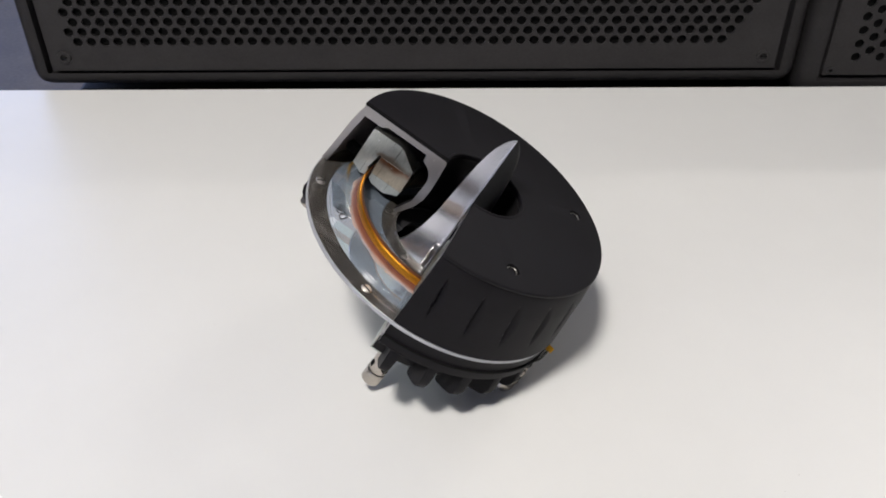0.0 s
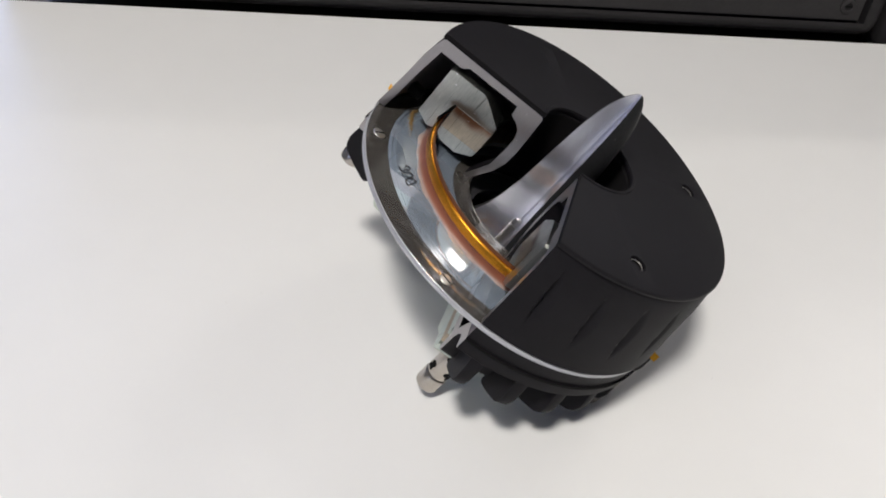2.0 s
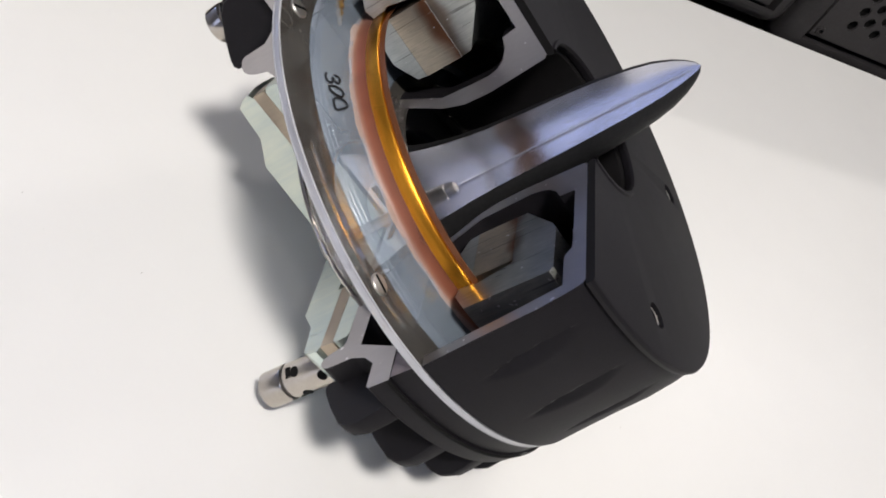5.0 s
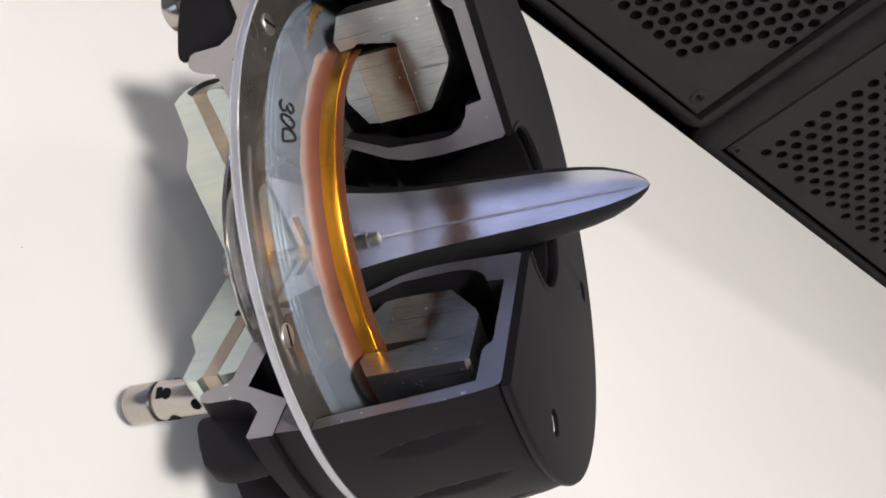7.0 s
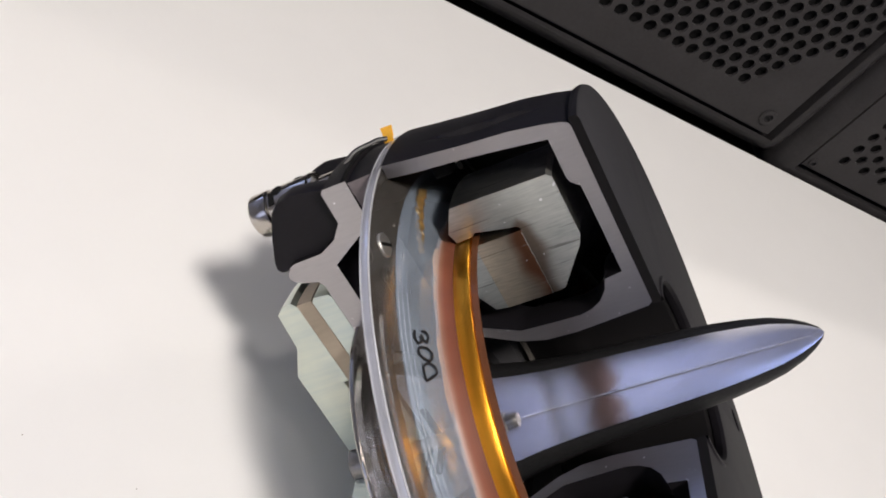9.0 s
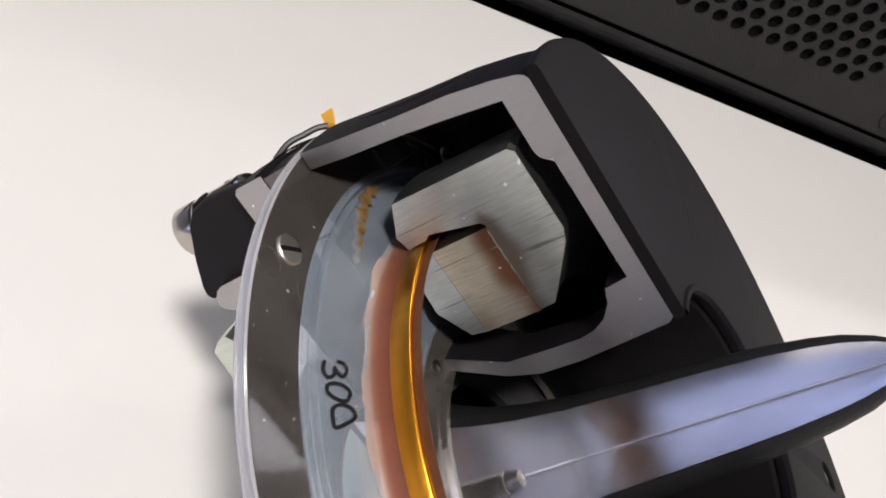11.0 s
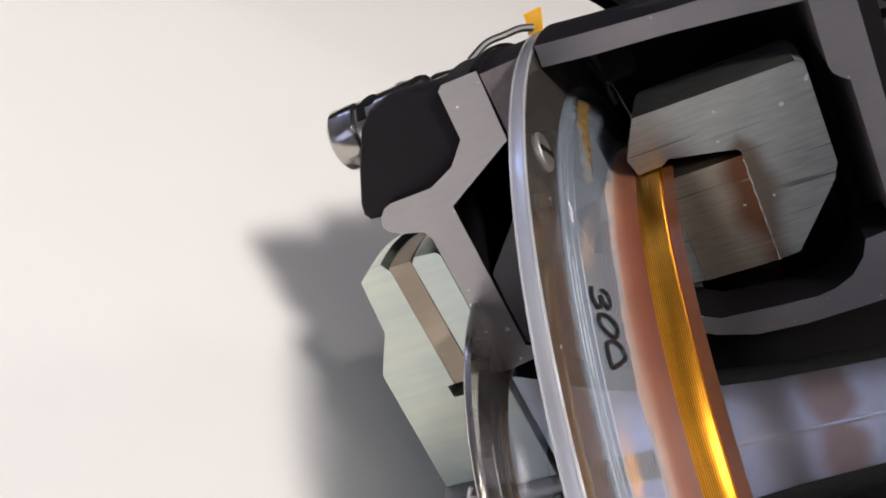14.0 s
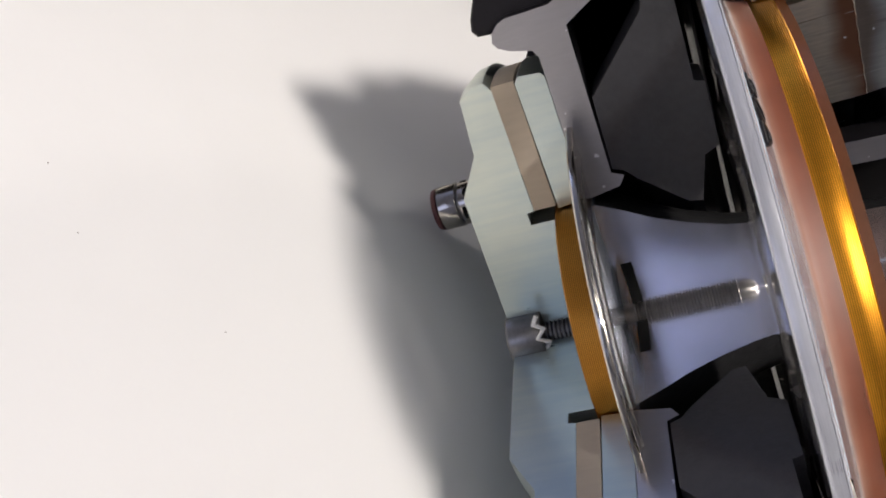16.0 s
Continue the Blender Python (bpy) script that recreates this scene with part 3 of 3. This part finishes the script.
part("air_slot_shade", section([(0.5, -60.6), (11.4, -60.6), (11.4, -62.6), (0.5, -62.6)], 180, -0.06), VOID, driver, "", False, DRIVER)

# clear diaphragm assembly, whole all the way round
flange = part("clear_flange", revolve([(63.6, -38.9), (73.0, -38.9), (73.5, -39.2), (73.5, -40.6), (73.1, -40.9), (63.6, -40.9)], 0, 360, 240), FLANGE, driver, "clear plastic flange ring", True, DRIVER, 12)
rim = part("flange_rim", revolve([(73.55, -39.25), (73.6, -39.5), (73.6, -40.4), (73.55, -40.65)], 0, 360, 240, closed=False), RIM, flange, "cloudy turned outer edge of the clear ring", True, DRIVER)
for h in (-39.0, -40.65):
    part("edge_line", revolve([(73.2, h + 0.08), (73.66, h), (73.66, h - 0.2), (73.2, h - 0.28)], 0, 360, 240), SILVER, rim, "pale frosted edge", True, DRIVER)
for k in range(6):
    a = 105 + 60 * k
    screw = part("flange_screw", revolve([(2.5, -0.1), (2.5, 0.25), (2.3, 0.45), (1.2, 0.55), (0.02, 0.55)], 0, 360, 28, closed=False), HEAD, flange, "small slotted screw set in the clear ring", True, at(a, 68.1, -38.9))
    # dark bar laid on the head, as the shade of its slot
    part("slot", box(-2.2 * U, 2.2 * U, -0.35 * U, 0.35 * U, 0.4 * U, 0.6 * U), VOID, screw, "", False, at(a, 68.1, -38.88) @ Matrix.Rotation(radians(35 + 47 * k), 4, "Z"))
diaphragm = part("diaphragm", revolve([(63.6, -38.95), (62.6, -38.3), (61.8, -38.8), (60.9, -38.0), (60.6, -37.95), (52.8, -36.3), (52.5, -36.24), (51.6, -35.8)], 0, 360, 200, closed=False), FILM, driver, "clear thin plastic ring diaphragm", True, DRIVER)
part("inner_surround", revolve([(49.8, -35.6), (47.5, -36.6), (42.0, -38.2), (36.0, -39.2), (33.8, -39.5)], 0, 360, 160, closed=False), FILM, diaphragm, "", True, DRIVER)
for r, h in ((63.3, -38.7), (62.5, -38.2), (61.0, -37.95)):
    part("moulded_ridge", revolve([(r - 0.14, h), (r, h + 0.16), (r + 0.14, h)], 0, 360, 240, closed=False), RIDGE, diaphragm, "fine moulded ridge", True, DRIVER)
inner = part("inner_clamp_ring", revolve([(33.8, -39.2), (26.0, -39.4), (25.6, -40.4), (33.8, -40.4)], 0, 360, 160), FLANGE, driver, "clear plastic inner clamping ring", True, DRIVER)
for k in range(6):
    part("clamp_screw", revolve([(1.5, 0.0), (1.5, 0.5), (0.6, 0.55), (0.5, 0.2), (0.02, 0.2)], 0, 360, 18, closed=False), SCREW, inner, "", True, at(98 + 60 * k, 31.3, -39.3))

# front voice coil: fine windings on a former
coil_outline = [(50.0, -29.4), (50.7, -29.4), (50.88, -29.6), (50.88, -32.8), (50.7, -33.0), (50.0, -33.0)]
coil = part("voice_coil", revolve(coil_outline, 0, 360, 200), COPPER, driver, "gold-coloured wire voice coil", True, DRIVER)
coil.data.set_sharp_from_angle(angle=radians(80))
part("former", revolve([(49.75, -27.9), (50.0, -27.9), (50.0, -36.2), (49.75, -36.2)], 0, 360, 180), material("amber_former", (0.11, 0.04, 0.015), 0.35, 0, 0.2, 70), coil, "reddish amber former", True, DRIVER)
wavy = lambda r, h, a: r + (0.35 * math.sin(a * 0.21) + 0.25 * math.sin(a * 0.53 + 1) + 0.12 * math.sin(a * 1.7) if r > 52.5 else 0)
part("varnish_band", revolve([(50.85, -32.9), (51.1, -33.6), (51.36, -34.6), (51.55, -35.2), (51.75, -35.75), (52.1, -36.05), (52.6, -36.25), (52.9, -36.4)], 0, 360, 240, wavy, False), VARNISH, coil, "red-brown varnish fading into milky pink glue", True, DRIVER)


# spacer between flange and rear casting, and the black phasing block inside
turned("spacer_ring", [(73.3, -41.1), (73.3, -46.9), (60.0, -46.9), (60.0, -41.1)], BLACK, BLACK_IN, driver, "matt black spacer ring")
turned("phasing_block", [(59.6, -43.0), (59.6, -46.8), (55.0, -48.2), (43.5, -58.8), (30.2, -59.0), (29.4, -57.2), (27.2, -55.4), (20.6, -48.2), (20.2, -46.0), (28.4, -44.0), (29.6, -41.4), (41.0, -41.4), (41.6, -43.0)],
       PHASING, PHASING, driver, "dark plastic phasing block")

# rear casting with its fins
BASE = [(73.2, -53.4), (74.0, -52.6), (73.9, -47.1), (63.0, -47.4), (56.4, -59.4), (29.6, -59.4), (28.6, -57.4), (26.8, -58.6), (25.8, -64.4),
        (27.5, -64.9), (52.6, -64.9), (54.0, -65.6), (55.0, -69.0), (56.0, -70.7), (57.1, -71.3), (58.5, -70.9), (59.8, -69.6), (60.3, -68.2), (60.3, -61.2), (62.2, -56.8), (65.6, -53.6)]
rear = turned("rear_casting", BASE, BLACK, ALU, driver, "black finned rear casting", "bare sawn aluminium", 216)
# raised dark ring in place of a groove, its shade put into the colour
part("groove_shade", revolve([(74.0, -47.0), (74.35, -47.3), (74.35, -47.9), (74.0, -48.2)], CUT0, CUT1, 180), VOID, rear, "", True, DRIVER)


def fin_mesh():
    outline = [(73.2, -53.4), (74.2, -57.5), (74.8, -61.6), (74.0, -65.4), (71.9, -68.0), (66.2, -71.4), (61.0, -73.9), (59.2, -74.3), (58.1, -73.6), (57.8, -70.8), (59.6, -61.0), (64.0, -54.0)]
    bm = bmesh.new()
    sides = []
    for y, shrink in ((-2.0, 1.0), (-1.5, 0.0), (1.5, 0.0), (2.0, 1.0)):
        mid = (66.5, -63.0)
        ring = []
        for r, h in outline:
            k = 1 - 0.04 * shrink
            wide = 1.0 + 0.35 * max(0.0, min(1.0, (h + 68) / 14))
            ring.append(bm.verts.new(((mid[0] + (r - mid[0]) * k) * U, y * wide * U, (mid[1] + (h - mid[1]) * k) * U)))
        sides.append(ring)
    n = len(outline)
    for p, q in zip(sides, sides[1:]):
        for k in range(n):
            bm.faces.new((p[k], p[(k + 1) % n], q[(k + 1) % n], q[k]))
    bm.faces.new(sides[0])
    bm.faces.new(sides[-1][::-1])
    bmesh.ops.recalc_face_normals(bm, faces=bm.faces)
    me = bpy.data.meshes.new("fin")
    bm.to_mesh(me)
    bm.free()
    me.materials.append(BLACK)
    me.polygons.foreach_set("use_smooth", [True] * len(me.polygons))
    me.set_sharp_from_angle(angle=radians(40))
    return me


FIN = fin_mesh()
for k in range(18):
    a = -172.5 + 15 * k + (3.5 if k == 17 else 0)
    fin = new("fin", FIN)
    fin.parent = rear
    fin.matrix_local = DRIVER @ Matrix.Rotation(radians(a), 4, "Z")

# rear motor: back plate, magnet, top plate, coil, diaphragm
BACK = [(49.6, -74.0), (51.3, -75.0), (51.0, -77.2), (49.4, -79.6), (39.4, -80.6), (31.8, -85.2), (5.3, -86.0), (5.3, -79.6), (2.4, -79.6), (2.4, -65.6), (23.4, -65.6), (23.6, -75.4), (26.0, -75.4), (26.2, -74.1)]
turned("back_plate", BACK, ZINC, ZINC, driver, "pale zinc-plated steel back plate")
turned("rear_magnet", [(50.2, -74.0), (50.2, -70.1), (26.2, -70.1), (26.2, -74.0)], TAN, TAN, driver, "tan sawn magnet ring")
turned("rear_top_plate", [(49.6, -70.0), (50.6, -69.2), (50.2, -65.6), (49.4, -65.0), (26.0, -65.0), (25.6, -69.8)], ZINC, ZINC, driver, "pale zinc-plated ring")
rear_coil_outline = [(24.4, -64.4), (25.1, -64.4), (25.3, -64.6), (25.3, -70.4), (25.1, -70.6), (24.4, -70.6)]
rear_coil = part("rear_voice_coil", revolve(rear_coil_outline, 0, 360, 140), BROWN_WIRE, driver, "amber wire voice coil of the rear motor", True, DRIVER)
rear_dia = part("rear_diaphragm", revolve([(39.4, -63.4), (39.4, -64.2), (38.6, -64.4), (25.6, -64.4), (25.6, -63.9), (33.0, -63.8), (33.6, -63.3), (36.0, -63.6)], 0, 360, 160), FLANGE, driver, "clear ring diaphragm with a silvery rim", True, DRIVER)
part("silver_rim", revolve([(39.45, -63.3), (39.7, -63.7), (39.7, -64.2), (39.45, -64.5)], 0, 360, 160), NICKEL, rear_dia, "", True, DRIVER)
part("inner_film", revolve([(25.4, -63.9), (22.5, -62.9), (18.0, -63.3), (14.0, -63.0), (11.5, -63.3)], 0, 360, 120, closed=False), FILM, rear_dia, "", True, DRIVER)


# terminals
def terminal(a, r, h0, h1, label):
    """A nickel push post: sleeve with side holes, collar and cap."""
    m = at(a, r, 0)
    post = part("terminal", revolve([(0.02, h0), (3.4, h0), (3.4, h0 + (h1 - h0) * 0.25), (0.02, h0 + (h1 - h0) * 0.25)], 0, 360, 28, closed=False), NICKEL, driver, label, True, m)
    L = h1 - h0
    part("sleeve", revolve([(3.4, h0 + L * 0.2), (4.7, h0 + L * 0.22), (4.9, h0 + L * 0.24), (4.9, h0 + L * 0.755), (4.5, h0 + L * 0.765)], 0, 360, 32, closed=False), NICKEL, post, "", True, m)
    part("collar", revolve([(4.4, h0 + L * 0.755), (4.35, h0 + L * 0.79), (4.9, h0 + L * 0.795)], 0, 360, 32, closed=False), SCREW, post, "", True, m)
    part("cap", revolve([(4.95, h0 + L * 0.79), (5.05, h0 + L * 0.80), (5.05, h1 + 0.5), (4.6, h1), (0.02, h1)], 0, 360, 32, closed=False), NICKEL, post, "", True, m)
    for k in range(8):
        # solid dark disc on the sleeve, painted as the shade inside a hole
        part("side_hole_shade", revolve([(1.5, -0.5), (1.42, 0.05), (1.3, 0.07), (0.02, 0.07)], 0, 360, 20, closed=False), VOID, post, "", True,
             m @ Matrix.Rotation(radians(20 + 45 * k), 4, "Z") @ Matrix.Translation((4.9 * U, 0, (h0 + L * (0.42 if k % 2 else 0.64)) * U)) @ Matrix.Rotation(radians(90), 4, "Y"))
    for k in range(3):
        # dark block let into the sleeve as a slot's shade
        slot = box(-0.12 * U, 0.12 * U, -1.5 * U, 1.5 * U, -0.8 * U, 0.8 * U, 0.1 * U)
        part("slot", slot, VOID, post, "", False, m @ Matrix.Rotation(radians(45 + 120 * k), 4, "Z") @ Matrix.Translation((4.85 * U, 0, (h0 + L * 0.70) * U)))
    # dark ring on the sleeve draws the shade of a turned groove
    part("groove_shade", revolve([(4.95, h0 + L * 0.255), (4.97, h0 + L * 0.27), (4.95, h0 + L * 0.285)], 0, 360, 32, closed=False), VOID, post, "", True, m)
    return post


terminal(-167, 44.5, -66.0, -102.0, "nickel push terminal beside the back plate")
terminal(16, 42.0, -80.0, -102.5, "nickel push terminal in shade under the driver")
terminal(80, 69.9, -54.0, -76.0, "nickel push terminal on the rear casting")
terminal(-107, 70.0, -54.0, -75.0, "nickel push terminal on the rear casting")
part("red_collar", revolve([(4.6, -102.5), (4.9, -102.6), (4.7, -103.5), (3.9, -103.7)], 0, 360, 28), RED, driver, "dark red plastic end of a terminal", True, at(16, 42.0, 0))


# amber tape flags and the leads
def tape_flag(a):
    bm = bmesh.new()
    rows = []
    for k in range(7):
        t = k / 6
        r, h = 73.6 + 3.4 * t, -41.2 + 1.0 * math.sin(t * 1.4)
        rows.append([[bm.verts.new((r * U, y * U, (h + dz + 0.5 * t * y / 2) * U)) for y in (-1.5, 0, 1.5)] for dz in (0, 0.15)])
    for p, q in zip(rows, rows[1:]):
        for s in (0, 1):
            for j in (0, 1):
                bm.faces.new((p[s][j], p[s][j + 1], q[s][j + 1], q[s][j]))
        for j in (0, 2):
            bm.faces.new((p[0][j], p[1][j], q[1][j], q[0][j]))
    bm.faces.new((rows[-1][0][0], rows[-1][0][1], rows[-1][1][1], rows[-1][1][0]))
    bm.faces.new((rows[-1][0][1], rows[-1][0][2], rows[-1][1][2], rows[-1][1][1]))
    return part("tape_flag", bm, TAPE, driver, "small amber tape flag at the rim", True, DRIVER @ Matrix.Rotation(radians(a), 4, "Z") @ Matrix.Translation((0, 0, -41.2 * U)) @ Matrix.Rotation(radians(62), 4, "X") @ Matrix.Translation((0, 0, 41.2 * U)))


def lead(a0, a1):
    pts = []
    for k in range(15):
        t = k / 14
        a = radians(a0 + (a1 - a0) * t)
        r = 74.5 + 1.05 * math.sin(math.pi * t) + 0.15 * math.sin(11 * t) - 0.5 * t
        pts.append((r * U * math.cos(a), r * U * math.sin(a), (-41.3 - 9.4 * t) * U))
    return part("lead", tube(pts, 0.6 * U), WIRE, driver, "thin tinned lead wire", True, DRIVER)


tape_flag(76)
lead(76, 80.5)
tape_flag(-104)
lead(-104, -107)

# the handwritten number on the diaphragm: pen strokes drawn in a box one unit high
slope = math.atan2(1.65, 7.8)
STROKES = (("digit", 117.9, [(0.0, 0.62), (0.06, 0.9), (0.34, 1.02), (0.66, 0.86), (0.52, 0.6), (0.3, 0.5), (0.66, 0.46), (0.8, 0.2), (0.5, 0.0), (0.08, 0.06)]),
           ("digit", 121.0, [(0.62, 1.0), (0.3, 0.92), (0.06, 0.5), (0.14, 0.06), (0.5, 0.02), (0.78, 0.42), (0.8, 0.84), (0.5, 0.98)]),
           ("digit", 124.1, [(0.5, 0.98), (0.22, 0.84), (0.04, 0.42), (0.2, 0.04), (0.66, 0.0), (1.02, 0.08), (0.84, 0.62), (0.6, 0.96), (0.3, 0.9)]))


def pen_line(points, steps=6):
    """A smooth line through the points."""
    p = [points[0], *points, points[-1]]
    out = []
    for a, b, c, d in zip(p, p[1:], p[2:], p[3:]):
        for k in range(steps):
            t = k / steps
            out.append([0.5 * (2 * b[i] + (c[i] - a[i]) * t + (2 * a[i] - 5 * b[i] + 4 * c[i] - d[i]) * t * t + (3 * b[i] - a[i] - 3 * c[i] + d[i]) * t ** 3) for i in (0, 1)])
    return out + [points[-1]]


for name, start, points in STROKES:
    line = []
    for x, y in pen_line(points):
        r = 60.0 - 4.0 * y - 0.2 * (start - 117.9)
        a = radians(start) + (x * 3.3 + (1 - y) * 0.7) / r
        line.append((r * U * math.cos(a), r * U * math.sin(a), (-37.15 - math.tan(slope) * (r - 57.6)) * U))
    part(name, tube(line, 0.29 * U, 6), INK, diaphragm, "black marker handwriting", True, DRIVER)

# yellow-brown glue residue where the lead leaves the diaphragm
part("glue_residue", revolve([(59.6, -37.0), (61.0, -37.3), (62.4, -37.95), (62.0, -38.2), (60.0, -37.5)], 78, 97, 120, lambda r, h, a: (r - 60.8) * (0.5 + 0.3 * math.sin(a * 1.9) + 0.2 * math.sin(a * 4.3)) * min(1, (97 - a) / 5) + 60.9 - 0.32 * (a - 82) * (a > 82) + 0.25 * math.sin(a * 2.7)),
     AMBER, diaphragm, "yellow-brown dried glue", True, DRIVER)
# black rubber block where the lead goes through the wall
part("lead_grommet", box(-2.6 * U, 3.4 * U, -2.6 * U, 2.6 * U, -2.2 * U, 2.2 * U, 0.8 * U, 3), VOID, driver, "black rubber grommet for the lead", True, at(78.5, 65.4, -31.0))
# white thread-lock smear on the screw head
pts = [(0.0, 5.4, -79.6), (-0.6, 4.0, -80.6), (-0.4, 2.6, -79.0), (-0.8, 0.9, -80.6), (-0.4, -0.6, -78.8), (-0.8, -2.4, -80.0), (-0.4, -4.2, -79.2)]
part("paint_smear", tube([(x * U - 5.3 * U * 0.7, y * U + 5.3 * U * 0.3, z * U) for x, y, z in pts], 0.5 * U, 6), material("white_paint", (0.8, 0.8, 0.78), 0.5, 0, 0.05, 90), stud, "white zigzag paint smear", True, DRIVER)

# tiny crumbs on the table
random.seed(4)
CRUMB = material("grey_crumb", (0.28, 0.25, 0.22), 0.8)
for x, y in ((0.117, -0.092), (-0.106, 0.002), (-0.113, 0.012), (-0.0816, -0.005), (0.0576, -0.025), (-0.126, 0.006), (0.125, -0.084)):
    bm = bmesh.new()
    bmesh.ops.create_icosphere(bm, subdivisions=1, radius=0.00015)
    for v in bm.verts:
        v.co = v.co * random.uniform(0.6, 1.2)
        v.co.z = v.co.z * 0.5 + 0.00016
    crumb = part("crumb", bm, CRUMB, None, "", False, Matrix.Translation((x, y, 0)))
    tagged(crumb, "tiny dark speck on the white table", "speck", "specks on the table")
